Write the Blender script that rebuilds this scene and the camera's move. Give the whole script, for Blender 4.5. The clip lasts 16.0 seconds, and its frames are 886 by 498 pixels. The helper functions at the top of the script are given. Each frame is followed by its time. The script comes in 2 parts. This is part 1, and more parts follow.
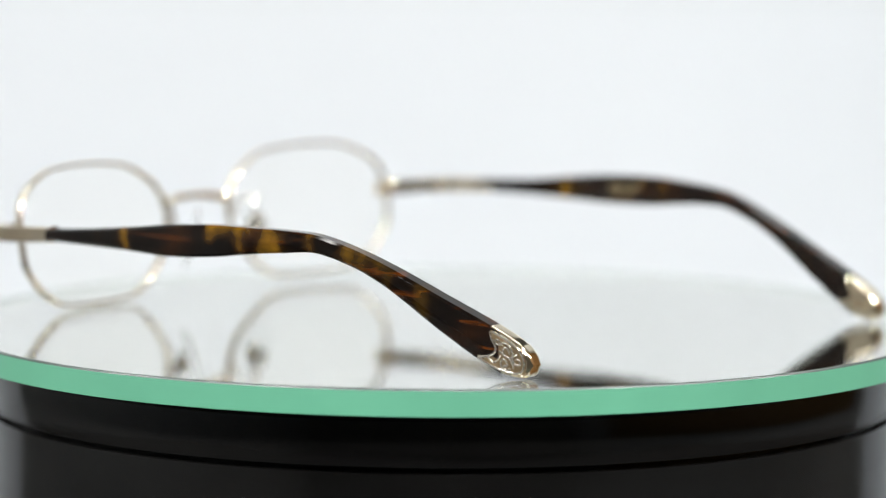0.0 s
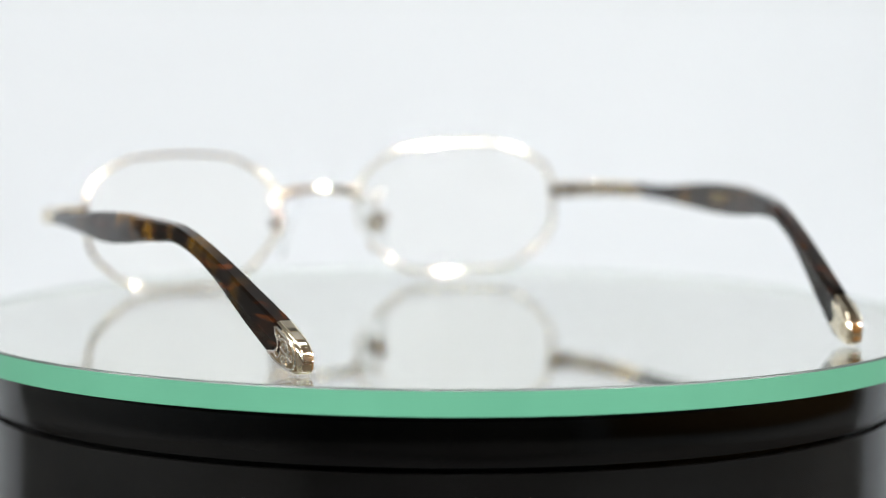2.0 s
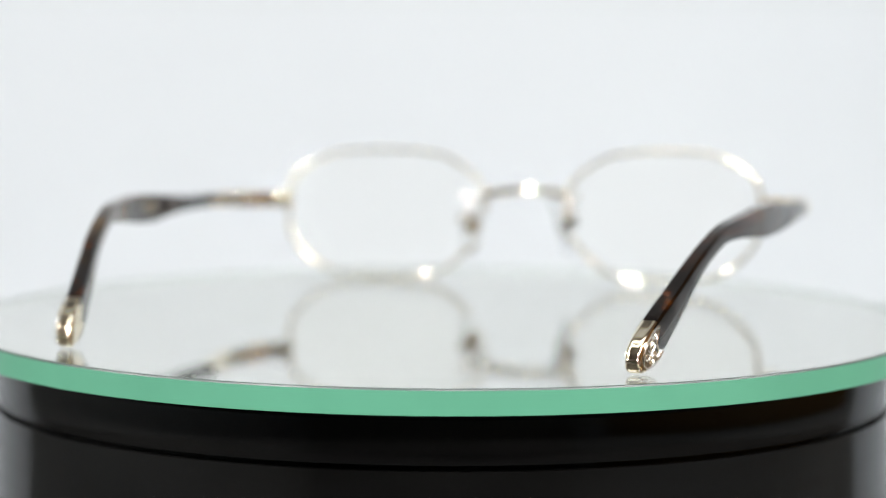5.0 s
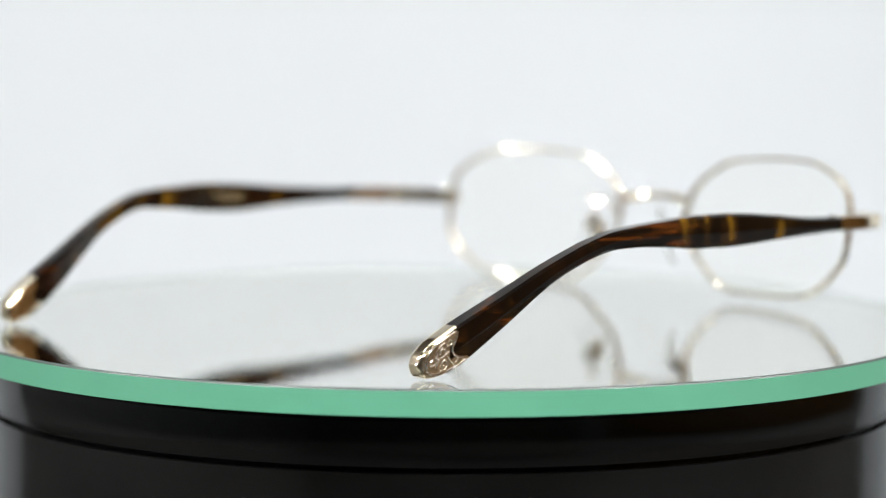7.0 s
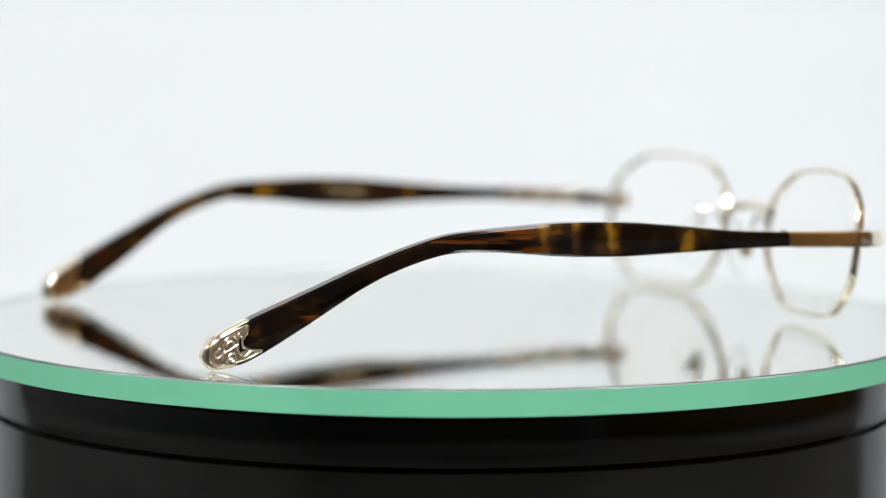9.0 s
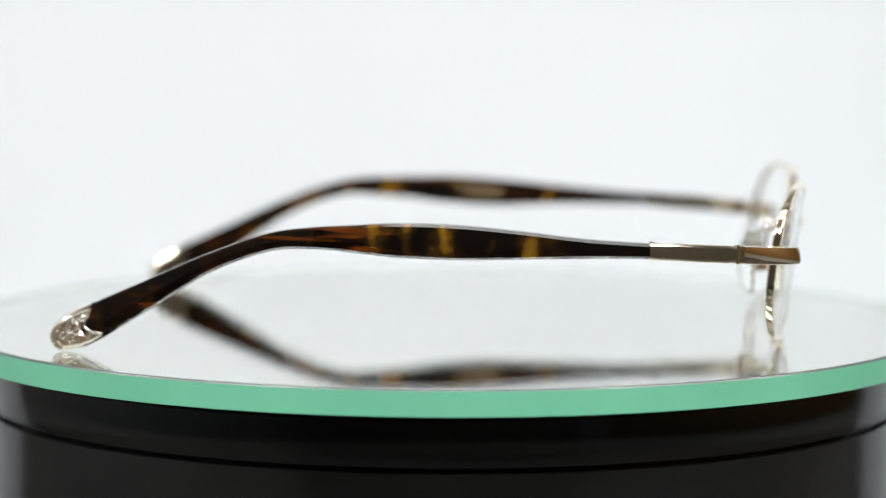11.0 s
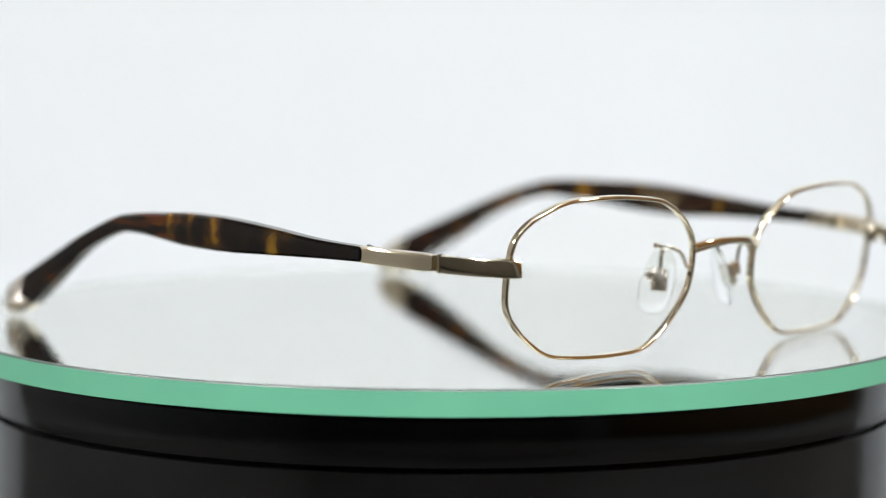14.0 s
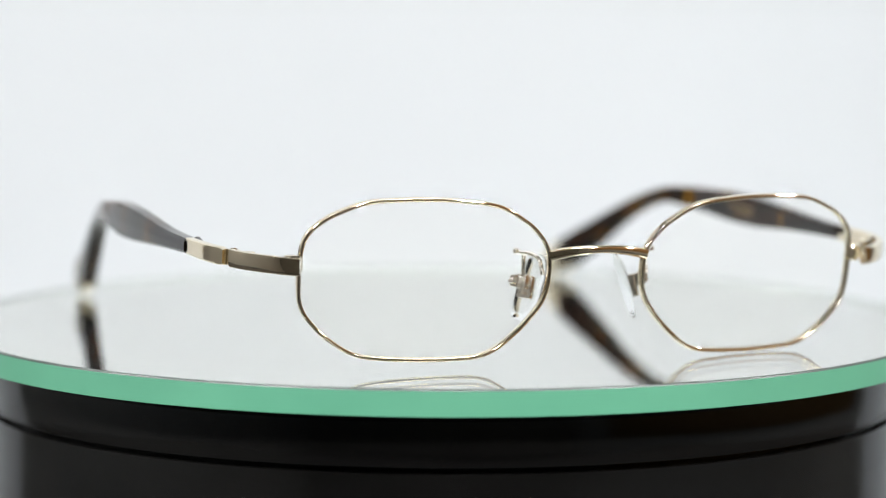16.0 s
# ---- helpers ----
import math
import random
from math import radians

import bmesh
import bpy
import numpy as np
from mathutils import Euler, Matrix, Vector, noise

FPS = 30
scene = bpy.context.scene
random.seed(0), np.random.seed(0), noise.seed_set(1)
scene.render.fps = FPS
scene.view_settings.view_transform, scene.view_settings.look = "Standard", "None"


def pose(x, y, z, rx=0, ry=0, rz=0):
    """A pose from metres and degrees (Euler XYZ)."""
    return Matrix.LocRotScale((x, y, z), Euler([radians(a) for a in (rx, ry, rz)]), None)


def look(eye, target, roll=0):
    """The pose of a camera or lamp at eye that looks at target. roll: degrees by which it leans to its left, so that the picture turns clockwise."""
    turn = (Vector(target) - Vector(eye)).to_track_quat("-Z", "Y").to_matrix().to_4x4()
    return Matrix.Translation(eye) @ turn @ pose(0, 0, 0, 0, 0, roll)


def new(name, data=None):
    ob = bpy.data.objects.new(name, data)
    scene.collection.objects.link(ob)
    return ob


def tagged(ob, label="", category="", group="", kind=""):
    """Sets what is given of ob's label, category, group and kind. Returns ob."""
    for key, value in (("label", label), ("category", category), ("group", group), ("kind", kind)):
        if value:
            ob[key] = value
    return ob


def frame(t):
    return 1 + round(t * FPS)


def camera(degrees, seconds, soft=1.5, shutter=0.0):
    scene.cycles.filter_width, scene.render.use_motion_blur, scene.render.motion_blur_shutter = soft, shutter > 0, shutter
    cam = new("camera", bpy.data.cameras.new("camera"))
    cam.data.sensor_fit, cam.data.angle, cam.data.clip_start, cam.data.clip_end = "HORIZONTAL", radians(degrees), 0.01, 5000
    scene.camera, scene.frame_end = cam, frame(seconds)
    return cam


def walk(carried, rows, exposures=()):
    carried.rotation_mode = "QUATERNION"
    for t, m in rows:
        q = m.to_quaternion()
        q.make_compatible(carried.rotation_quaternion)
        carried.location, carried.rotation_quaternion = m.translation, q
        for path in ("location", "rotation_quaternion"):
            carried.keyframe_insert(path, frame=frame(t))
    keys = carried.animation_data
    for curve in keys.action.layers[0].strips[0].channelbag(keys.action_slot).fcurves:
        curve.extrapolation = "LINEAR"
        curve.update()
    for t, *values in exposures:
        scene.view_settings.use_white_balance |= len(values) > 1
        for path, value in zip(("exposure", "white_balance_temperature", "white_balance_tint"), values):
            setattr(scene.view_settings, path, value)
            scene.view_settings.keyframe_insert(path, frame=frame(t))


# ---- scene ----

MM = 0.001


def eye_pose(y, z, pitch, roll):
    return pose(0, y, z) @ pose(0, 0, 0, 90 + pitch) @ pose(0, 0, 0, 0, 0, roll)


# ---- camera: fixed on a stand; its lens breathes a little while it refocuses ----
cam = camera(16.81, 16.0, soft=1.1)
NEAR_FOCUS = eye_pose(-0.6332, 0.07876, -5.768, 0.289)
FAR_FOCUS = eye_pose(-0.64885, 0.08279, -5.957, 0.290)
walk(cam, [(0.0, NEAR_FOCUS), (2.25, NEAR_FOCUS), (2.75, FAR_FOCUS), (4.7, FAR_FOCUS), (5.7, NEAR_FOCUS), (16.0, NEAR_FOCUS)],
     exposures=[(0.0, -1.51), (2.0, -1.54), (3.2, -1.57), (4.4, -1.58), (6.5, -1.58), (8.0, -1.54), (9.0, -1.51), (12.0, -1.49), (14.0, -1.53), (16.0, -1.56)])
cam.data.dof.use_dof = True
cam.data.dof.focus_distance = 0.558
cam.data.dof.aperture_fstop = 9.0

# ---- world and lamps ----
world = bpy.data.worlds.new("room_air")
scene.world = world
world.use_nodes = True
world.node_tree.nodes["Background"].inputs[0].default_value = (0.75, 0.85, 1.0, 1)
world.node_tree.nodes["Background"].inputs[1].default_value = 0.05


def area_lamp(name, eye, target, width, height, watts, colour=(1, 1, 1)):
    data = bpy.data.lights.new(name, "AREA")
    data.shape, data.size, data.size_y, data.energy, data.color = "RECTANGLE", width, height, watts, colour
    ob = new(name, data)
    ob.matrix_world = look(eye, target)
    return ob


# Overhead lights; the one at y=-1.5 is an added fill for the south wall.
for tube_y, tube_width, tube_watts in ((-1.5, 0.09, 2.0), (-0.2, 0.09, 7.0), (0.15, 0.16, 9.5)):
    area_lamp("overhead_light", (0.0, tube_y, 1.6), (0.0, tube_y, 0.0), 1.25, tube_width, tube_watts, (0.97, 1.0, 0.99))
# Unseen overhead fill, added to give the arms a grey sheen.
area_lamp("overhead_fill", (0.0, 0.74, 1.62), (0.0, 0.4, 0.0), 1.3, 0.34, 1.3, (0.97, 1.0, 0.99))
# Unseen fill, added to brighten the backdrop where the mirror reflects it.
area_lamp("backdrop_fill", (0.0, 0.55, 0.60), (0.0, 0.95, 0.34), 0.95, 0.10, 3.7, (0.99, 0.99, 0.985))
for lamp_x, lamp_y, lamp_z in ((-0.28, -0.34, 0.34), (0.31, -0.32, 0.36), (0.04, -0.50, 0.33)):
    area_lamp("front_lamp", (lamp_x, lamp_y, lamp_z), (0, -0.1, 0), 0.05, 0.05, 7.0, (1.0, 0.995, 0.985))
# Two unseen fills added to light the panelling and west wall for reflections.
area_lamp("panelling_fill", (0.55, -0.6, 1.4), (1.45, -0.6, 0.1), 0.3, 0.3, 19, (1.0, 0.93, 0.84))
area_lamp("west_wall_fill", (-0.6, -0.3, 1.3), (-1.45, -0.1, 0.1), 0.3, 0.3, 9, (1.0, 0.98, 0.95))
for lamp_x in (-0.52, 0.52):
    area_lamp("flank_lamp", (lamp_x, -0.12, 0.32), (0, 0, 0), 0.05, 0.05, 5.0, (1.0, 0.99, 0.97))


# ---- materials ----
def material(name, colour=(0.8, 0.8, 0.8), rough=0.5, metal=0.0, coat=0.0, transmission=0.0, ior=1.5):
    m = bpy.data.materials.new(name)
    m.use_nodes = True
    b = m.node_tree.nodes["Principled BSDF"]
    b.inputs["Base Color"].default_value = (*colour, 1)
    b.inputs["Roughness"].default_value = rough
    b.inputs["Metallic"].default_value = metal
    b.inputs["Coat Weight"].default_value = coat
    b.inputs["Coat Roughness"].default_value = 0.03
    b.inputs["Transmission Weight"].default_value = transmission
    b.inputs["IOR"].default_value = ior
    return m, m.node_tree, b


def add_node(tree, kind, **values):
    n = tree.nodes.new(kind)
    for key, value in values.items():
        n.inputs[key.replace("_", " ")].default_value = value
    return n


def object_coords(tree, scale):
    c = tree.nodes.new("ShaderNodeTexCoord")
    m = tree.nodes.new("ShaderNodeMapping")
    m.inputs["Scale"].default_value = scale
    tree.links.new(c.outputs["Object"], m.inputs["Vector"])
    return m.outputs["Vector"]


def colour_ramp(tree, source, stops):
    r = tree.nodes.new("ShaderNodeValToRGB")
    e = r.color_ramp.elements
    while len(e) < len(stops):
        e.new(0.5)
    for el, (at, col) in zip(e, stops):
        el.position, el.color = at, (*col, 1)
    tree.links.new(source, r.inputs["Fac"])
    return r.outputs["Color"]


def grain(tree, bsdf, vector, scale, low, high, bump=0.0, distance=0.0001):
    """Fine variation of the gloss, and a fine relief."""
    n = add_node(tree, "ShaderNodeTexNoise", Scale=scale, Detail=5.0)
    tree.links.new(vector, n.inputs["Vector"])
    r = tree.nodes.new("ShaderNodeMapRange")
    r.inputs["From Min"].default_value, r.inputs["From Max"].default_value = 0.3, 0.7
    r.inputs["To Min"].default_value, r.inputs["To Max"].default_value = low, high
    tree.links.new(n.outputs["Fac"], r.inputs["Value"])
    tree.links.new(r.outputs["Result"], bsdf.inputs["Roughness"])
    if bump:
        b = add_node(tree, "ShaderNodeBump", Strength=bump, Distance=distance)
        tree.links.new(n.outputs["Fac"], b.inputs["Height"])
        tree.links.new(b.outputs["Normal"], bsdf.inputs["Normal"])


def gold_metal():
    m, t, b = material("champagne_gold", (0.84, 0.76, 0.62), 0.1, 1.0)
    v = object_coords(t, (1, 1, 1))
    grain(t, b, v, 900.0, 0.035, 0.10, 0.04, 0.00003)
    n = add_node(t, "ShaderNodeTexNoise", Scale=140.0, Detail=3.0)
    t.links.new(v, n.inputs["Vector"])
    c = colour_ramp(t, n.outputs["Fac"], [(0.3, (0.94, 0.81, 0.60)), (0.7, (0.97, 0.88, 0.70))])
    t.links.new(c, b.inputs["Base Color"])
    return m


def silver_metal():
    m, t, b = material("pale_nickel", (0.88, 0.84, 0.77), 0.15, 1.0)
    grain(t, b, object_coords(t, (1, 1, 1)), 900.0, 0.1, 0.25)
    return m


def tortoiseshell():
    m, t, b = material("tortoiseshell_acetate", (0.03, 0.012, 0.006), 0.06)

    def cloud(scale, detail, distortion=0.0):
        n = add_node(t, "ShaderNodeTexNoise", Scale=1.0, Detail=detail, Distortion=distortion)
        t.links.new(object_coords(t, scale), n.inputs["Vector"])
        return n.outputs["Fac"]

    def remap(source, f0, f1, t0=0.0, t1=1.0):
        r = t.nodes.new("ShaderNodeMapRange")
        r.interpolation_type = "SMOOTHSTEP"
        for key, value in (("From Min", f0), ("From Max", f1), ("To Min", t0), ("To Max", t1)):
            r.inputs[key].default_value = value
        t.links.new(source, r.inputs["Value"])
        return r.outputs["Result"]

    def maths(kind, a, c):
        n = t.nodes.new("ShaderNodeMath")
        n.operation = kind
        for i, value in enumerate((a, c)):
            if isinstance(value, float):
                n.inputs[i].default_value = value
            else:
                t.links.new(value, n.inputs[i])
        return n.outputs["Value"]

    def layer(amount, under, colour):
        mix = t.nodes.new("ShaderNodeMix")
        mix.data_type = "RGBA"
        t.links.new(amount, mix.inputs[0])
        t.links.new(under, mix.inputs[6])
        mix.inputs[7].default_value = (*colour, 1)
        return mix.outputs[2]

    v = object_coords(t, (1, 1, 1))
    along = t.nodes.new("ShaderNodeSeparateXYZ")
    t.links.new(v, along.inputs["Vector"])
    y = along.outputs["Y"]
    # nearly black ground with red-brown depths
    depths = cloud((60, 75, 130), 3.0, 0.4)
    colour = colour_ramp(t, depths, [(0.38, (0.0012, 0.0008, 0.0007)), (0.54, (0.0022, 0.0011, 0.0008)), (0.66, (0.009, 0.0032, 0.0012)), (0.8, (0.024, 0.008, 0.002))])
    # red-brown streaks along the arm, also its inner glints painted in, strongest in the bend and below it
    glint_streaks = remap(cloud((380, 34, 620), 2.0, 0.2), 0.57, 0.72)
    colour = layer(maths("MULTIPLY", glint_streaks, remap(y, 0.020, -0.010, 0.10, 0.45)), colour, (0.095, 0.024, 0.0025))
    # soft amber bands across the arm, broken up by a finer cloud, thinning out at hinge and tip
    bands = maths("ADD", cloud((60, 170, 75), 1.0, 0.2), maths("MULTIPLY", cloud((420, 300, 460), 3.0), 0.24))
    reach = maths("MULTIPLY", remap(y, 0.030, 0.014), remap(y, -0.045, -0.020, 0.15, 1.0))
    colour = layer(maths("MULTIPLY", remap(bands, 0.59, 0.80, 0.0, 0.6), reach), colour, (0.055, 0.024, 0.003))
    colour = layer(maths("MULTIPLY", remap(bands, 0.68, 0.94, 0.0, 0.75), reach), colour, (0.20, 0.105, 0.008))
    t.links.new(colour, b.inputs["Base Color"])
    grain(t, b, v, 700.0, 0.03, 0.09, 0.02, 0.00003)
    return m


def lens_glass():
    m, t, b = material("demo_lens", (1.0, 0.996, 0.98), 0.0, 0.0, 0.0, 1.0, 1.05)
    return m


def pad_silicone():
    m, t, b = material("clear_silicone", (0.97, 0.98, 0.98), 0.08, 0.0, 0.0, 0.996, 1.13)
    grain(t, b, object_coords(t, (1, 1, 1)), 400.0, 0.03, 0.14)
    return m


def plate_glass():
    m, t, b = material("plate_glass", (0.997, 1.0, 0.997), 0.0, 0.0, 0.0, 1.0, 1.5)
    return m


def silvering():
    m, t, b = material("mirror_silver", (0.975, 0.99, 0.95), 0.0, 1.0)
    return m


def green_edge():
    m, t, b = material("green_ground_glass", (0.15, 0.56, 0.34), 0.32, 0.0, 0.0)
    v = object_coords(t, (1, 1, 1))
    n = add_node(t, "ShaderNodeTexNoise", Scale=45.0, Detail=4.0)
    t.links.new(v, n.inputs["Vector"])
    c = colour_ramp(t, n.outputs["Fac"], [(0.3, (0.092, 0.292, 0.19)), (0.7, (0.106, 0.325, 0.212))])
    t.links.new(c, b.inputs["Base Color"])
    return m


def black_plastic():
    m, t, b = material("black_gloss_plastic", (0.010, 0.009, 0.009), 0.2, 0.0, 0.0)
    b.inputs["Specular IOR Level"].default_value = 0.33
    b.inputs["Specular Tint"].default_value = (0.78, 0.9, 1.0, 1)
    v = object_coords(t, (1, 1, 1))
    n = add_node(t, "ShaderNodeTexNoise", Scale=22.0, Detail=5.0)
    t.links.new(v, n.inputs["Vector"])
    c = colour_ramp(t, n.outputs["Fac"], [(0.35, (0.0035, 0.0034, 0.0033)), (0.65, (0.007, 0.0068, 0.0065))])
    t.links.new(c, b.inputs["Base Color"])
    grain(t, b, object_coords(t, (1, 1, 14)), 30.0, 0.10, 0.20, 0.05, 0.0002)
    return m


def paint(name, low, high, scale, rough=0.85):
    m, t, b = material(name, low, rough)
    v = object_coords(t, (1, 1, 1))
    n = add_node(t, "ShaderNodeTexNoise", Scale=scale, Detail=5.0)
    t.links.new(v, n.inputs["Vector"])
    t.links.new(colour_ramp(t, n.outputs["Fac"], [(0.3, low), (0.7, high)]), b.inputs["Base Color"])
    return m


GOLD, NICKEL, SHELL = gold_metal(), silver_metal(), tortoiseshell()
PRINT = paint("faded_print", (0.11, 0.085, 0.04), (0.17, 0.13, 0.06), 900.0, 0.5)
PATINA = material("dark_patina", (0.30, 0.225, 0.14), 0.38, 1.0)[0]
LENS, PAD, PLATE, SILVER, GREEN, BLACK = lens_glass(), pad_silicone(), plate_glass(), silvering(), green_edge(), black_plastic()
ARRIS, FROST = material("polished_arris", (0.045, 0.06, 0.054), 0.4, 0.0)[0], paint("frosted_glass", (0.17, 0.20, 0.19), (0.20, 0.235, 0.22), 200.0, 0.4)
PAPER = paint("white_paper", (0.785, 0.815, 0.842), (0.81, 0.84, 0.867), 3.0)
BROWN = paint("brown_wall", (0.25, 0.238, 0.215), (0.30, 0.286, 0.258), 2.0)
PALE = paint("pale_wall", (0.66, 0.66, 0.64), (0.72, 0.72, 0.70), 2.0)
DARK = paint("dark_wood", (0.034, 0.031, 0.028), (0.056, 0.051, 0.046), 6.0, 0.5)
WOOD = paint("orange_wood", (0.40, 0.22, 0.085), (0.48, 0.27, 0.11), 6.0, 0.5)


# ---- mesh helpers ----
def part(name, bm, mat, parent=None, label="", smooth=True, split=35):
    bmesh.ops.recalc_face_normals(bm, faces=bm.faces)
    for f in bm.faces:
        f.smooth = smooth
    if smooth:
        for e in bm.edges:
            if len(e.link_faces) == 2 and e.calc_face_angle(0.0) > radians(split):
                e.smooth = False
    me = bpy.data.meshes.new(name)
    bm.to_mesh(me)
    bm.free()
    me.materials.append(mat)
    ob = new(name, me)
    if parent:
        ob.parent = parent
    if label:
        ob["label"] = label
    return ob


def loft(rings, closed_ring=True, cap=True, loop=False):
    """A skin over rings of points, each with the same count."""
    bm = bmesh.new()
    vs = [[bm.verts.new(p) for p in ring] for ring in rings]
    n = len(vs[0])
    pairs = list(zip(vs[:-1], vs[1:])) + ([(vs[-1], vs[0])] if loop else [])
    for a, b in pairs:
        for i in range(n if closed_ring else n - 1):
            j = (i + 1) % n
            bm.faces.new((a[i], a[j], b[j], b[i]))
    if cap and not loop:
        bm.faces.new(vs[0])
        bm.faces.new(vs[-1])
    return bm


def rounded_rect(w, h, r, steps=3):
    """Points of a rounded rectangle round the origin."""
    r = min(r, w / 2 * 0.98, h / 2 * 0.98)
    pts = []
    for cx, cy, a0 in ((w / 2 - r, h / 2 - r, 0), (-w / 2 + r, h / 2 - r, 90), (-w / 2 + r, -h / 2 + r, 180), (w / 2 - r, -h / 2 + r, 270)):
        for k in range(steps + 1):
            a = radians(a0 + 90 * k / steps)
            pts.append((cx + r * math.cos(a), cy + r * math.sin(a)))
    return pts


def crowned_rect(w, h, r, crown):
    """A rounded rectangle whose outer side swells a little."""
    out = []
    pts = rounded_rect(w, h, r, 2)
    for i, (u, v) in enumerate(pts):
        out.append((u, v))
        u2, v2 = pts[(i + 1) % len(pts)]
        if abs(v2 - v) < 1e-9 and v > 0:
            for k in range(1, 6):
                t = k / 6
                out.append((u + (u2 - u) * t, v + crown * 4 * t * (1 - t)))
    return out


def sweep(path, section, front, loop=False):
    """A bar along a path. section: (across, along front) points or one list a station; front: the direction of the section's depth, or one a station."""
    rings, n = [], len(path)
    for i, p in enumerate(path):
        a = path[(i - 1) % n] if loop or i else path[0]
        b = path[(i + 1) % n] if loop or i < n - 1 else path[-1]
        t = (b - a).normalized()
        f = Vector(front[i] if isinstance(front, list) else front)
        d = (f - t * f.dot(t)).normalized()
        s = t.cross(d)
        sec = section[i] if isinstance(section[0][0], (tuple, list)) else section
        rings.append([p + s * u + d * v for u, v in sec])
    return loft(rings, loop=loop)


def spline(points, steps=8, closed=False):
    """Catmull-Rom through the points."""
    pts = [Vector(p) for p in points]
    out, n = [], len(pts)
    for i in range(n if closed else n - 1):
        g = (lambda k: pts[k % n]) if closed else (lambda k: pts[min(max(k, 0), n - 1)])
        p0, p1, p2, p3 = g(i - 1), g(i), g(i + 1), g(i + 2)
        for k in range(steps):
            t = k / steps
            out.append(0.5 * ((2 * p1) + (p2 - p0) * t + (2 * p0 - 5 * p1 + 4 * p2 - p3) * t * t + (3 * p1 - p0 - 3 * p2 + p3) * t ** 3))
    if not closed:
        out.append(pts[-1])
    return out


def tube(path, r, sides=8):
    up = Vector((0.31, 0.21, 0.93))
    return sweep(path, [(r * math.cos(2 * math.pi * k / sides), r * math.sin(2 * math.pi * k / sides)) for k in range(sides)], up)


def lathe(profile, segments=160, cap=False):
    rings = [[(r * math.cos(2 * math.pi * k / segments), r * math.sin(2 * math.pi * k / segments), z) for k in range(segments)] for r, z in profile]
    return loft(rings, cap=cap)


def box(w, d, h, m=Matrix(), bevel=0.0):
    bm = bmesh.new()
    bmesh.ops.create_cube(bm, size=1.0)
    bmesh.ops.scale(bm, vec=(w, d, h), verts=bm.verts)
    if bevel:
        bmesh.ops.bevel(bm, geom=bm.edges[:], offset=bevel, segments=2, affect="EDGES", profile=0.5)
    bmesh.ops.transform(bm, matrix=m, verts=bm.verts)
    return bm


def drum(r, h, m=Matrix(), sides=24, bevel=0.0):
    bm = bmesh.new()
    bmesh.ops.create_cone(bm, cap_ends=True, segments=sides, radius1=r, radius2=r, depth=h)
    if bevel:
        bmesh.ops.bevel(bm, geom=[e for e in bm.edges if abs(e.verts[0].co.z - e.verts[1].co.z) < 1e-9], offset=bevel, segments=2, affect="EDGES")
    bmesh.ops.transform(bm, matrix=m, verts=bm.verts)
    return bm


# ---- the room: white paper sweep, table, walls behind the camera ----
def room():
    # table and sweep
    prof = [(0.40, -0.2195), (0.87, -0.2195)]
    for k in range(1, 9):
        a = radians(90 * k / 8)
        prof.append((0.87 + 0.08 * math.sin(a), -0.2195 + 0.08 * (1 - math.cos(a))))
    prof.append((0.95, 1.5))
    rings = [[(-0.5, y, z), (0.5, y, z), (0.5, y + 0.002, z - 0.002), (-0.5, y + 0.002, z - 0.002)] for y, z in prof]
    tagged(part("backdrop", loft(rings), PAPER), "seamless white paper sweep behind the turntable", "backdrop", kind="structure")
    # unseen white boards beside the sweep, added for pale reflections in base and metal
    for side in (-1, 1):
        wing = box(0.006, 0.60, 0.95, pose(side * 0.56, 0.63, 0.2555) @ pose(0, 0, 0, 0, 0, side * 8), 0.001)
        tagged(part("reflector_board", wing, PAPER), "unseen white foam board added as a reflector beside the paper sweep", "backdrop", kind="structure")
    top = box(1.5, 1.75, 0.04, pose(0, 0.35, -0.2425), 0.003)
    tagged(part("table", top, DARK), "dark wooden table under the white paper sweep", "table", kind="structure")
    for name, w, d, h, x, y, z, m in (("wall_south", 3.1, 0.1, 2.6, 0, -2.4, 0.45, BROWN), ("wall_north", 3.1, 0.1, 2.6, 0, 2.4, 0.45, BROWN),
                                      ("wall_west", 0.1, 4.7, 2.6, -1.5, 0, 0.45, PALE), ("wall_east", 0.1, 4.7, 2.6, 1.5, 0, 0.45, PALE),
                                      ("floor", 3.1, 4.9, 0.1, 0, 0, -0.9, DARK), ("ceiling", 3.1, 4.9, 0.1, 0, 0, 1.8, PALE)):
        tagged(part(name, box(w, d, h, pose(x, y, z)), m, smooth=False), "plain painted wall of the room" if "wall" in name else "plain " + name + " of the room",
               name.split("_")[0], kind="structure")
    tagged(part("wood_panelling", box(0.03, 2.5, 1.9, pose(1.436, -0.5, 0.75), 0.004), WOOD), "orange-brown wood panelling on the wall of the room", "panelling", kind="structure")


# ---- turntable ----
DISC_R = 0.1030
DISC_T = 0.0050


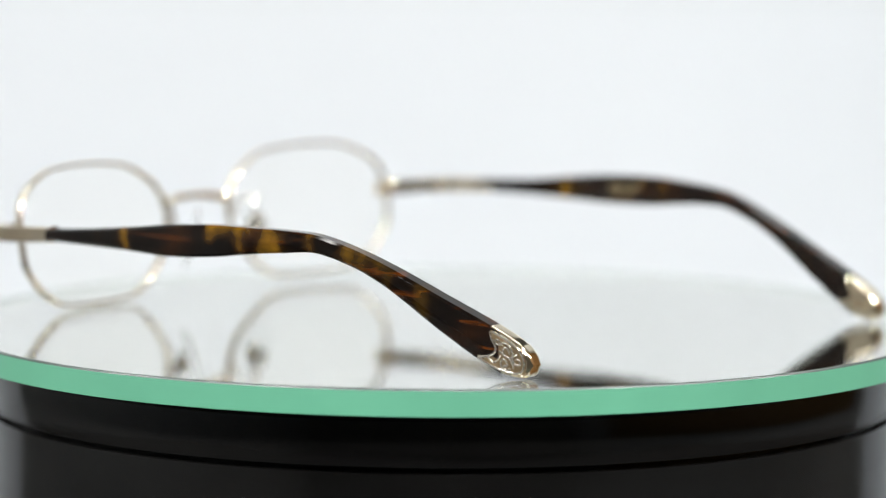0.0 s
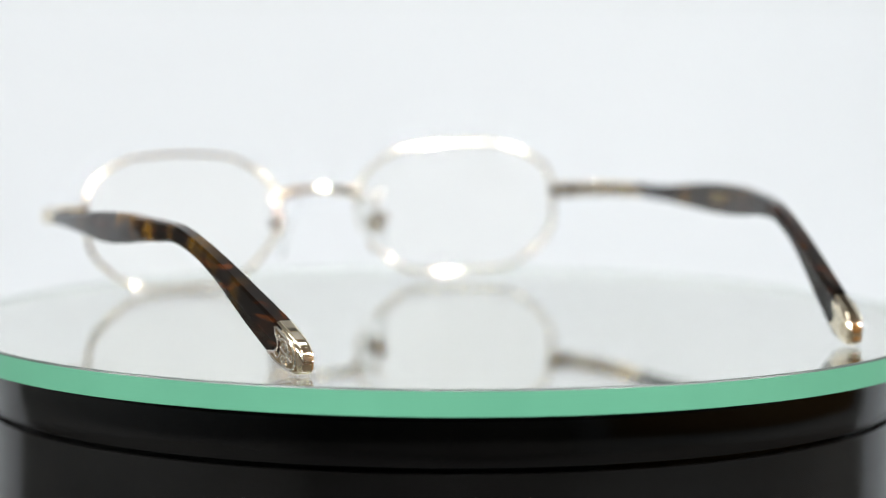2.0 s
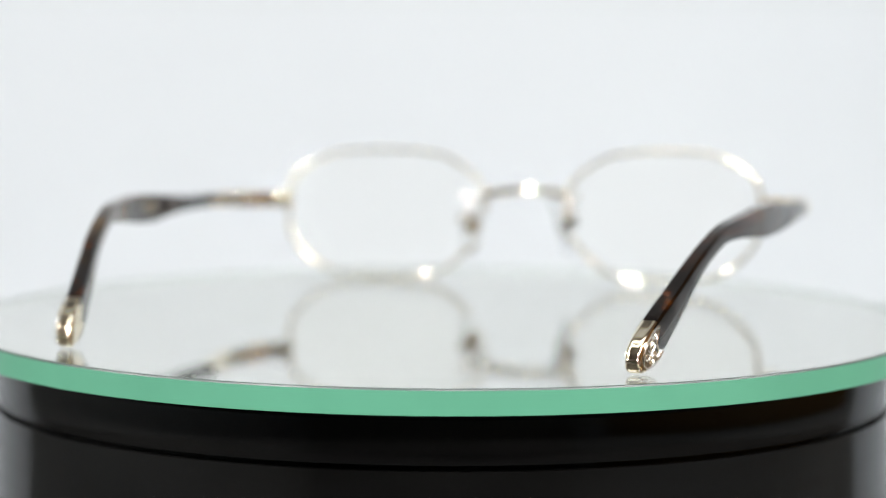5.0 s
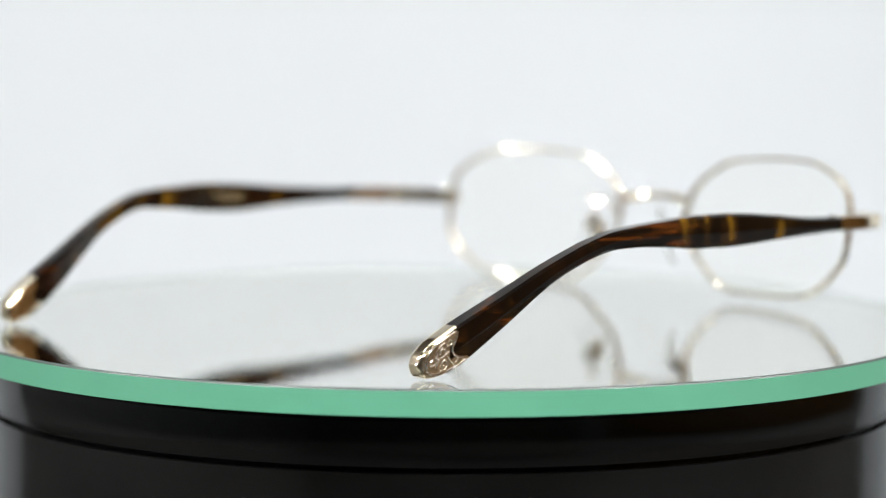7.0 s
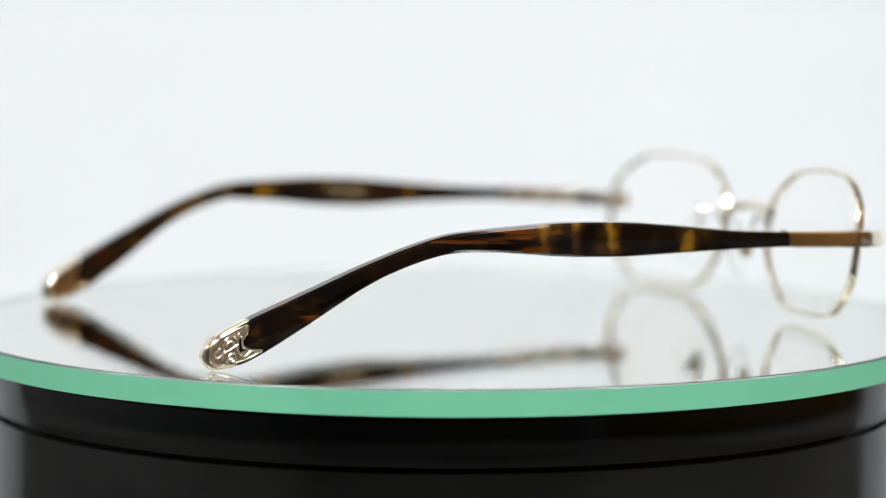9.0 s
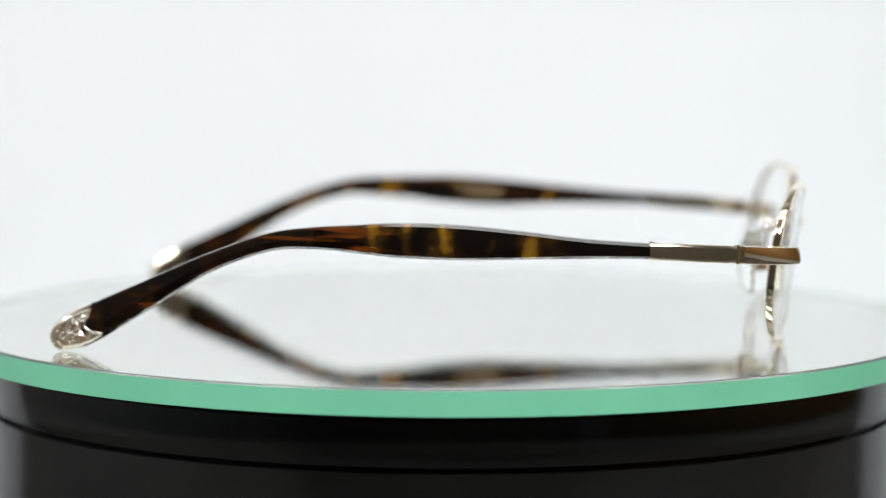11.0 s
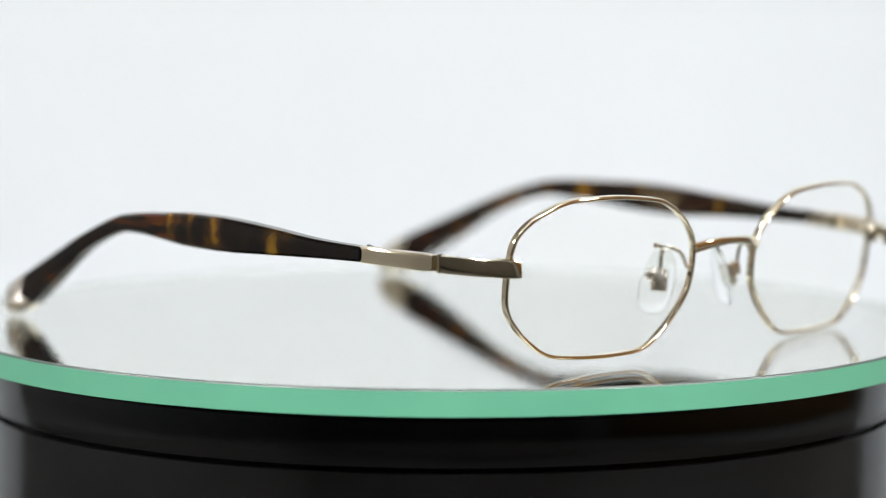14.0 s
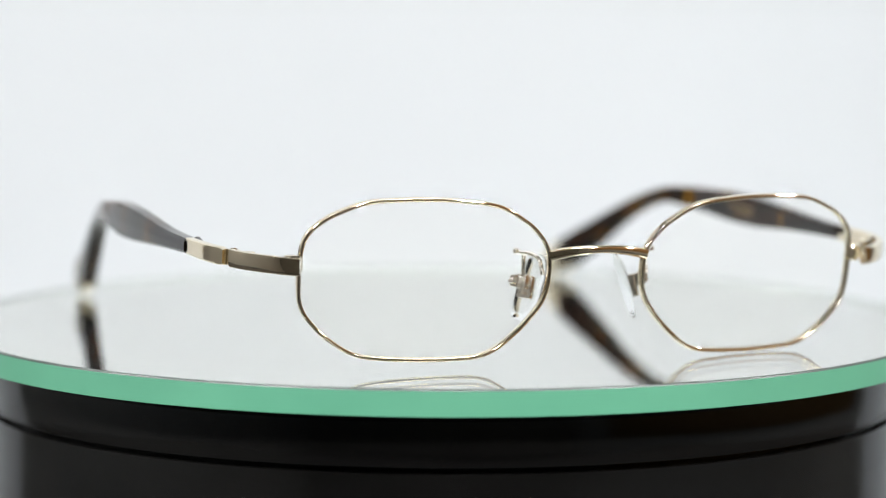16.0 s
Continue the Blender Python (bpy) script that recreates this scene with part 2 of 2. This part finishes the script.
def turntable():
    disc = tagged(new("mirror_disc"), "round thick mirror glass disc with a bright green ground edge", "mirror disc")
    # upper glass face, entered by light on its way to the silvering
    n = 200
    ring = lambda r, z: [(r * math.cos(2 * math.pi * k / n), r * math.sin(2 * math.pi * k / n), z) for k in range(n)]
    bm = bmesh.new()
    f = bm.faces.new([bm.verts.new(p) for p in ring(DISC_R - 0.0005, 0.0)])
    bm.normal_update()
    me = bpy.data.meshes.new("glass_face")
    bm.to_mesh(me)
    bm.free()
    me.materials.append(PLATE)
    face = new("glass_face", me)
    face.parent = disc
    face.visible_shadow = False
    bm = lathe([(DISC_R - 0.0006, -DISC_T), (DISC_R - 0.0006, -DISC_T - 0.00005)], n, cap=True)
    part("silvered_back", bm, SILVER, disc, "silvered mirror back")
    # ground edge, with a polished arris above it and a pale inner side
    bm = lathe([(DISC_R, -0.0004), (DISC_R, -DISC_T - 0.00006), (DISC_R - 0.0006, -DISC_T - 0.00006)], n)
    part("ground_edge", bm, GREEN, disc, "bright green ground glass edge")
    bm = lathe([(DISC_R - 0.0005, 0.0), (DISC_R - 0.00015, -0.00012), (DISC_R, -0.0004)], n)
    part("polished_arris", bm, ARRIS, disc, "narrow grey polished arris")
    bm = lathe([(DISC_R - 0.00055, -0.0001), (DISC_R - 0.00055, -DISC_T)], n)
    part("inner_edge", bm, FROST, disc)

    base = tagged(new("turntable_base"), "round glossy black plastic turntable base with a groove", "turntable")
    z0 = -DISC_T - 0.0004
    bm = lathe([(0.02, z0 - 0.0006), (0.0950, z0 - 0.0006), (0.0959, z0 - 0.0009), (0.0962, z0 - 0.0016), (0.0962, z0 - 0.0095), (0.0960, z0 - 0.0101), (0.0920, z0 - 0.0103)], n, cap=True)
    part("collar", bm, BLACK, base, "black plastic collar under the glass")
    bm = lathe([(0.0925, z0 - 0.0100), (0.0925, z0 - 0.0120)], n)
    part("groove", bm, BLACK, base)
    bm = lathe([(0.0920, z0 - 0.0113), (0.0964, z0 - 0.0113), (0.0964, z0 - 0.0140), (0.0966, z0 - 0.0260), (0.0970, z0 - 0.0600), (0.0985, z0 - 0.2100), (0.0975, z0 - 0.2168)], n, cap=True)
    part("body", bm, BLACK, base, "glossy black plastic body")
    return disc, base


# ---- eyeglasses; millimetres in the frame's own space, its front towards +y ----
ROLL, OX, OY = radians(-0.997), -0.5, 5.4


def place(x, y, z, side=1):
    """A point of the front, mirrored for the other side, as the frame leans on its support."""
    x = x * side
    return Vector((x * math.cos(ROLL) + z * math.sin(ROLL) + OX, y + OY, -x * math.sin(ROLL) + z * math.cos(ROLL))) * MM


def face_y(x, z):
    return 64.8 - 0.115 * (x - 39.1) + 0.13 * (z - 16.0) + 0.9 - 0.0028 * (x - 34.0) ** 2


# corners of the octagonal rim: across, up, how far the corner is cut
RIM = [(57.4, 25.1, 3.6), (46.6, 31.0, 4.8), (20.4, 30.3, 5.4), (10.2, 22.6, 3.8), (10.3, 12.4, 3.8), (21.3, 1.8, 4.6), (47.2, 2.1, 4.4), (57.4, 10.6, 3.6)]
BULGE = [0.35, 0.45, 0.4, 0.05, 0.3, 0.35, 0.35, 0.15]


def rim_outline():
    c = Vector((34.0, 16.2))
    corner = []
    for x, z, cut in RIM:
        d = (Vector((x, z)) - c).normalized()
        corner.append(Vector((x, z)) + d * cut * 0.13)
    pts, n = [], len(RIM)
    for i in range(n):
        v, a, b, cut = corner[i], corner[i - 1], corner[(i + 1) % n], RIM[i][2]
        s, e = v + (a - v).normalized() * cut, v + (b - v).normalized() * cut
        for k in range(7):
            t = k / 6
            pts.append(s * (1 - t) ** 2 + v * 2 * t * (1 - t) + e * t * t)
        # gently bowed side up to the next corner
        w, cut2 = corner[(i + 1) % n], RIM[(i + 1) % n][2]
        f = w + (v - w).normalized() * cut2
        m = (e + f) / 2
        out = (m - c).normalized() * BULGE[i]
        for k in range(1, 6):
            t = k / 6
            pts.append(e.lerp(f, t) + out * 4 * t * (1 - t) * 0.9)
    # even spacing, then ease the joins
    dist = [0.0]
    for a, b in zip(pts, pts[1:] + pts[:1]):
        dist.append(dist[-1] + (b - a).length)
    even, k = [], 0
    for i in range(288):
        d = dist[-1] * i / 288
        while dist[k + 1] < d:
            k += 1
        even.append(pts[k].lerp(pts[(k + 1) % len(pts)], (d - dist[k]) / max(dist[k + 1] - dist[k], 1e-9)))
    for _ in range(14):
        even = [even[i] * 0.5 + (even[i - 1] + even[(i + 1) % 288]) * 0.25 for i in range(288)]
    return even


TEMPLE_Y = [44.0, 32.0, 20.0, 8.0, -4.0, -12.0, -20.0, -28.0, -40.0, -54.0, -64.0, -69.4, -71.6, -72.4]
TEMPLE = {1: dict(x=[70.2, 70.4, 70.4, 70.1, 69.4, 68.6, 67.5, 66.0, 63.9, 61.5, 59.7, 58.9, 58.5, 58.4],
                  top=[23.4, 24.1, 25.4, 26.4, 26.6, 26.1, 25.5, 24.3, 20.1, 13.9, 9.4, 6.6, 4.6, 2.9],
                  low=[20.6, 20.5, 20.2, 19.9, 20.2, 20.9, 21.4, 20.8, 16.3, 7.6, 1.7, 0.35, 0.9, 2.5]),
          -1: dict(x=[71.4, 71.9, 71.9, 71.4, 70.6, 69.7, 68.5, 66.9, 64.5, 61.2, 58.9, 58.0, 57.6, 57.5],
                   top=[21.2, 22.0, 23.1, 24.3, 25.0, 24.9, 24.8, 24.1, 20.3, 14.0, 9.4, 6.6, 4.6, 2.9],
                   low=[18.7, 18.7, 18.5, 18.1, 18.8, 19.8, 20.5, 20.7, 16.5, 7.5, 1.7, 0.35, 0.9, 2.5])}
WIDTH = [2.9, 3.0, 3.2, 3.4, 3.5, 3.4, 3.3, 3.2, 3.3, 3.6, 3.7, 3.5, 2.9, 1.9]


def smooth_at(ys, vs, y):
    """Smooth value of a table with falling ys."""
    n = len(ys)
    i = 0
    while i < n - 2 and y < ys[i + 1]:
        i += 1
    t = (ys[i] - y) / (ys[i] - ys[i + 1])
    h = ys[i] - ys[i + 1]

    def slope(k):
        if k == 0:
            return (vs[1] - vs[0]) / (ys[0] - ys[1])
        if k == n - 1:
            return (vs[-1] - vs[-2]) / (ys[-2] - ys[-1])
        return (vs[k + 1] - vs[k - 1]) / (ys[k - 1] - ys[k + 1])
    a, b = slope(i) * h, slope(i + 1) * h
    t = min(max(t, 0.0), 1.0)
    return (2 * t ** 3 - 3 * t * t + 1) * vs[i] + (t ** 3 - 2 * t * t + t) * a + (-2 * t ** 3 + 3 * t * t) * vs[i + 1] + (t ** 3 - t * t) * b


def temple_at(side, y):
    d = TEMPLE[side]
    return (smooth_at(TEMPLE_Y, d["x"], y), smooth_at(TEMPLE_Y, d["top"], y), smooth_at(TEMPLE_Y, d["low"], y), smooth_at(TEMPLE_Y, WIDTH, y))


def temple_ring(side, y, bevel=0.5):
    x, top, low, w = temple_at(side, y)
    h = max(top - low, 0.4)
    sec = []
    full = rounded_rect(w, h, bevel, 1)
    for i, (u, v) in enumerate(full):
        sec.append((u, v))
        u2, v2 = full[(i + 1) % len(full)]
        if abs(u2 - u) < 1e-6 and u * side > 0:
            ridge = 0.28 * min(1.0, (h - 2.4) / 2.5)
            for k, lift in ((0.40, 0.9), (0.47, 1.0), (0.53, 1.0), (0.60, 0.9)):
                sec.append((u + side * max(ridge, 0.0) * lift, v + (v2 - v) * k))
    return [Vector((side * x + u, y, (top + low) / 2 + v)) * MM for u, v in sec]


def temple_arm(side, parent):
    ys = [44.0 - k * 0.9 for k in range(int((44.0 + 66.5) / 0.9) + 1)]
    return part("temple_arm", loft([temple_ring(side, y) for y in ys]), SHELL, parent, "dark tortoiseshell acetate arm with amber patches")


def tip_cap(side, parent):
    """Metal cap over the tip, its front border waved."""
    start = [(-1.0, -60.9), (-0.75, -61.3), (-0.5, -63.2), (-0.2, -64.6), (0.15, -64.9), (0.5, -64.0), (0.8, -63.7), (1.0, -63.9)]

    def border(v):
        for (v0, y0), (v1, y1) in zip(start[:-1], start[1:]):
            if v <= v1:
                t = (v - v0) / (v1 - v0)
                t = t * t * (3 - 2 * t)
                return y0 + (y1 - y0) * t
        return start[-1][1]
    sec = rounded_rect(2.0, 2.0, 0.5, 4)
    # more points up the flat sides, so that the border can wave
    ring = []
    for i, (u, v) in enumerate(sec):
        ring.append((u, v))
        u2, v2 = sec[(i + 1) % len(sec)]
        if math.hypot(u2 - u, v2 - v) > 0.5:
            ring += [(u + (u2 - u) * k / 9, v + (v2 - v) * k / 9) for k in range(1, 9)]
    end = -72.4
    rings = []
    steps = 26
    for k in range(steps + 1):
        s = math.sin(math.pi / 2 * k / steps)
        row = []
        for u, v in ring:
            y = border(v) + (end - border(v)) * s
            x, top, low, w = temple_at(side, y)
            h = max(top - low, 0.4)
            g = 0.16
            row.append(Vector((side * x + u * (w / 2 + g), y, (top + low) / 2 + v * (h / 2 + g * (1 if v > 0 else 0.6)))) * MM)
        rings.append(row)
    bm = loft(rings, cap=False)
    f = bm.faces.new([bm.verts[len(bm.verts) - len(ring) + i] for i in range(len(ring))] if bm.verts.ensure_lookup_table() is None else [])
    cap = part("tip_cap", bm, GOLD, parent, "pale gold metal tip cap with scroll relief")

    # scroll relief on the outer face: a border bead and curls
    def on_face(y, v):
        x, top, low, w = temple_at(side, y)
        return Vector((side * (x + w / 2 + 0.16), y, (top + low) / 2 + v * (top - low) / 2)) * MM

    def bead(name, pts, r):
        path = spline([on_face(y, v) for y, v in pts], 6)
        part(name, tube(path, r * MM * 1.15, 8), NICKEL, cap)
    rows = []
    for k in range(15):
        t = k / 14
        rows.append([on_face(border(v) - 0.45 + (-71.3 - border(v) + 0.45) * t, v) + Vector((side * (0.03 if 0 < i < 8 else -0.1) * MM, 0, 0)) for i, v in enumerate((-0.84, -0.78, -0.55, -0.3, 0.0, 0.3, 0.55, 0.80, 0.88))])
    part("relief_ground", loft(rows, closed_ring=False, cap=False), PATINA, cap, "darkened recessed ground of the relief")
    bead("border_bead", [(border(v) - 0.35, v) for v in (-0.80, -0.6, -0.4, -0.1, 0.2, 0.5, 0.82)], 0.22)
    bead("border_bead", [(-64.6, 0.84), (-66.5, 0.84), (-68.6, 0.82), (-70.2, 0.74), (-70.7, 0.5), (-71.0, 0.1), (-70.7, -0.5), (-69.6, -0.74), (-67.5, -0.8), (-64.5, -0.82), (-61.8, -0.8)], 0.22)

    def curl(cy, cv, r, turns, a0, hand):
        pts = []
        for k in range(int(turns * 10) + 1):
            a = radians(a0 + hand * 36 * k)
            q = r * (1 - 0.75 * k / (turns * 10))
            x, top, low, w = temple_at(side, cy)
            pts.append((cy + q * math.cos(a), cv + q * math.sin(a) / ((top - low) / 2)))
        return pts
    bead("scroll", curl(-67.6, 0.25, 1.55, 1.5, 20, 1), 0.2)
    bead("scroll", curl(-67.2, -0.42, 1.15, 1.3, 200, 1), 0.2)
    bead("scroll", curl(-69.7, 0.0, 1.05, 1.2, 90, -1), 0.19)
    bead("scroll", curl(-65.6, 0.52, 0.7, 1.1, 0, -1), 0.17)
    bead("scroll", [(-62.6, -0.62), (-63.6, -0.5), (-64.6, -0.62), (-65.6, -0.4), (-66.2, -0.1)], 0.19)
    bead("scroll", [(-66.0, 0.1), (-66.9, 0.0), (-68.4, -0.1), (-69.0, -0.5)], 0.19)
    return cap


def eyeglasses():
    g = tagged(new("eyeglasses"), "gold-wire octagonal eyeglasses with tortoiseshell arms, standing open on mirror glass", "eyeglasses")
    outline = rim_outline()
    front = Vector((0, 1, 0))
    rim_section = rounded_rect(0.78 * MM, 1.6 * MM, 0.38 * MM, 5)
    for side in (1, -1):
        n3 = (place(0, 0, 0, side) - place(0, 0, 0, side) + Vector((side * 0.115, 1.0, -0.13))).normalized()
        path = [place(p.x, face_y(p.x, p.y), p.y, side) for p in outline]
        rim = part("rim", sweep(path, rim_section, n3, loop=True), GOLD, g, "thin gold metal octagonal rim", split=75)
        # lens: a thin bowed pane seated in the rim
        rings = []
        for sgn in (-1, 1):
            for s in ([0.06, 0.3, 0.55, 0.8, 1.0] if sgn < 0 else [1.0, 0.8, 0.55, 0.3, 0.06]):
                row = []
                for p in outline:
                    x, z = 34.0 + (p.x - 34.0) * s * 0.992, 16.2 + (p.y - 16.2) * s * 0.986
                    row.append(place(x, face_y(x, z) - 0.0016 * (z - 16.2) ** 2 * s + 0.15 + sgn * 0.6, z, side))
                rings.append(row)
        lens = part("lens", loft(rings), LENS, rim, "clear demo lens", split=60)
        lens.visible_shadow = False
        # pad arm: a bent wire from the back of the rim
        arm = spline([place(x, y, z, side) for x, y, z in ((10.9, 67.3, 17.0), (11.0, 66.0, 19.6), (11.9, 64.2, 20.7), (13.3, 62.9, 20.8), (14.2, 62.4, 21.1))], 6)
        part("pad_arm", tube(arm, 0.42 * MM), NICKEL, rim)
        knob = bmesh.new()
        bmesh.ops.create_uvsphere(knob, u_segments=14, v_segments=10, radius=0.62 * MM)
        bmesh.ops.translate(knob, vec=place(14.3, 62.35, 21.15, side), verts=knob.verts)
        part("arm_knob", knob, NICKEL, rim)
        post = spline([place(x, y, z, side) for x, y, z in ((13.0, 63.0, 20.7), (12.7, 62.4, 19.0), (12.5, 62.0, 16.0))], 5)
        part("pad_post", tube(post, 0.42 * MM), NICKEL, rim)
        # nose pad: clear drop-shaped cushion on a small box with a screw
        m = Matrix.Translation(place(10.3, 59.8, 13.8, side)) @ pose(0, 0, 0, 0, 0, 28 * side) @ pose(0, 0, 0, 0, -16 * side, 0) @ pose(0, 0, 0, -10, 0, 0)
        bm = bmesh.new()
        bmesh.ops.create_uvsphere(bm, u_segments=28, v_segments=18, radius=1.0)
        for v in bm.verts:
            x, y, z = v.co
            r = math.hypot(y, z)
            q = 1.0 / max((abs(y) ** 2.6 + abs(z) ** 2.6) ** (1 / 2.6), 1e-6) * r if r > 1e-4 else 1.0
            wide = 3.3 + (-0.5 if z > 0 else 0.3) * abs(z)
            v.co = Vector((x * 1.15 - side * 0.25 * z * z, y * q * wide, z * q * 6.7)) * MM
        bmesh.ops.transform(bm, matrix=m, verts=bm.verts)
        pad = part("nose_pad", bm, PAD, g, "clear silicone nose pad")
        pad.visible_shadow = False
        mm = Matrix.Translation(place(12.2, 61.5, 15.1, side)) @ pose(0, 0, 0, 0, 0, 28 * side) @ pose(0, 0, 0, 0, -16 * side, 0)
        part("pad_box", box(2.1 * MM, 2.5 * MM, 2.8 * MM, mm, 0.35 * MM), NICKEL, pad, "nickel pad box")
        part("pad_frame", box(1.4 * MM, 3.2 * MM, 4.4 * MM, mm @ pose(-0.0012 * side, 0, -0.0008), 0.3 * MM), NICKEL, pad)
        part("pad_screw", drum(1.25 * MM, 1.5 * MM, mm @ pose(0.0006 * side, -0.0016, 0, 90, 0, 0), 18, 0.3 * MM), NICKEL, pad, "small round screw head")
        part("screw_slot", box(2.0 * MM, 0.3 * MM, 0.3 * MM, mm @ pose(0.0006 * side, -0.0024, 0, 0, 30, 0), 0.05 * MM), SHELL, pad)
        # endpiece: flat bar from the rim's front, round the corner to the hinge
        path = spline([place(x, y, z, side) for x, y, z in ((59.2, 66.4, 19.3), (60.6, 65.6, 19.3), (63.4, 63.4, 19.5), (66.8, 59.5, 19.8), (68.9, 55.9, 20.1))], 5)
        # its face twists: it leans up at the rim, down at the hinge
        lean = [Vector((0.75 * side, 0.66, 0.12 - 0.24 * (k / (len(path) - 1)) ** 1.5)) for k in range(len(path))]
        end = part("endpiece", sweep(path, crowned_rect(3.3 * MM, 1.5 * MM, 0.28 * MM, 0.12 * MM), lean), GOLD, g, "flat pale gold endpiece bar", split=18)
        part("rim_lock", box(3.2 * MM, 2.2 * MM, 3.0 * MM, Matrix.Translation(place(59.2, 62.6, 19.6, side)) @ pose(0, 0, 0, 0, 0, -35 * side), 0.3 * MM), GOLD, end)
        part("hinge_block", box(2.6 * MM, 3.4 * MM, 2.6 * MM, Matrix.Translation(place(66.4, 56.0, 20.0, side)) @ pose(0, 0, 0, 0, 0, 40 * side), 0.3 * MM), GOLD, end)
        for dz in (-1.05, 0.0, 1.05):
            part("hinge_knuckle", drum(1.05 * MM, 0.95 * MM, Matrix.Translation(place(68.1, 54.9, 20.1 + dz, side)), 18, 0.12 * MM), GOLD, end)
        part("hinge_screw", drum(0.7 * MM, 3.6 * MM, Matrix.Translation(place(68.1, 54.9, 20.1, side)), 16, 0.15 * MM), NICKEL, end)
        # metal bar between hinge and acetate, bevelled, a little bowed
        x44, top44, low44, w44 = temple_at(side, 44.0)
        a = place(69.5, 54.6, 20.2, side) / MM
        b = Vector((side * x44, 43.4, (top44 + low44) / 2))
        pts, secs = [], []
        for k in range(11):
            t = k / 10
            p = a.lerp(b, t) + Vector((side * 0.5 * 4 * t * (1 - t), 0, 0))
            pts.append(p * MM)
            hh = 2.9 + 0.5 * min(1.0, t * 12) - 0.3 * t
            secs.append(rounded_rect(hh * MM, (1.7 + 0.5 * min(1, t * 4)) * MM, 0.46 * MM, 2))
        bar = part("temple_bar", sweep(pts, secs, Vector((side, 0, 0))), GOLD, g, "pale gold metal arm bar", split=18)
        part("hinge_leaf", box(1.6 * MM, 3.6 * MM, 2.4 * MM, Matrix.Translation((a + Vector((-side * 1.4, -1.6, 0))) * MM), 0.3 * MM), GOLD, bar)
        arm = temple_arm(side, g)
        # worn imprint on the inner face of the arm
        bm = bmesh.new()
        for row, z_off, first, count in ((0, 0.75, 8.6, 5), (1, -0.55, 8.0, 4)):
            y = first
            for k in range(count):
                long = (1.5, 2.3, 1.1, 1.9, 1.3)[(k + 2 * row) % 5]
                x, top, low, w = temple_at(side, y - long / 2)
                x2 = temple_at(side, y - long)[0]
                quad = [Vector((side * (xx - w / 2 - 0.02), yy, (top + low) / 2 + z_off + dz)) * MM for xx, yy, dz in
                        ((x, y, -0.28), (x, y, 0.28), (x2, y - long, 0.28), (x2, y - long, -0.28))]
                back = [q + Vector((side * 0.05 * MM, 0, 0)) for q in quad]
                vs = [bm.verts.new(q) for q in quad + back]
                for f in ((0, 1, 2, 3), (4, 5, 6, 7), (0, 1, 5, 4), (1, 2, 6, 5), (2, 3, 7, 6), (3, 0, 4, 7)):
                    bm.faces.new([vs[i] for i in f])
                y -= long + 0.45
        part("imprint", bm, PRINT, arm, "faded olive imprint", smooth=False)
        # acetate tongue laid over the inner side of the bar
        rings = []
        for k in range(8):
            t = k / 7
            c = b.lerp(a, 0.30 * t) + Vector((side * (-1.25 + 0.5 * t), 0.5, 0.95 - 0.35 * t))
            rings.append([(c + Vector((u, 0, v))) * MM for u, v in rounded_rect(1.2 - 0.6 * t, 1.5 - 0.8 * t, 0.3, 2)])
        part("acetate_tongue", loft(rings), SHELL, arm)
        tip_cap(side, g)
    # bridge: arched flat bar between the rims
    pts, secs = [], []
    for k in range(17):
        t = k / 16 * 2 - 1
        pts.append(place(t * 10.1, face_y(10.1, 21.0) + 1.6 * (1 - t * t) + 0.3, 20.7 + 1.2 * (1 - t * t)))
        secs.append(rounded_rect((1.45 + 0.65 * abs(t)) * MM, 1.5 * MM, 0.5 * MM, 2))
    part("bridge", sweep(pts, secs, front), GOLD, g, "arched gold metal bridge", split=45)
    return g


room()
disc, base = turntable()
glasses = eyeglasses()

TURN = [(0.0, 49.21), (2.0, 23.0), (4.2, -5.9), (7.0, -42.18), (9.0, -67.8), (11.5, -100.6), (13.5, -125.95), (16.0, -157.25)]


def motions():
    for thing in (disc, glasses):
        walk(thing, [(t, pose(0, 0, 0, 0, 0, a)) for t, a in TURN])


motions()
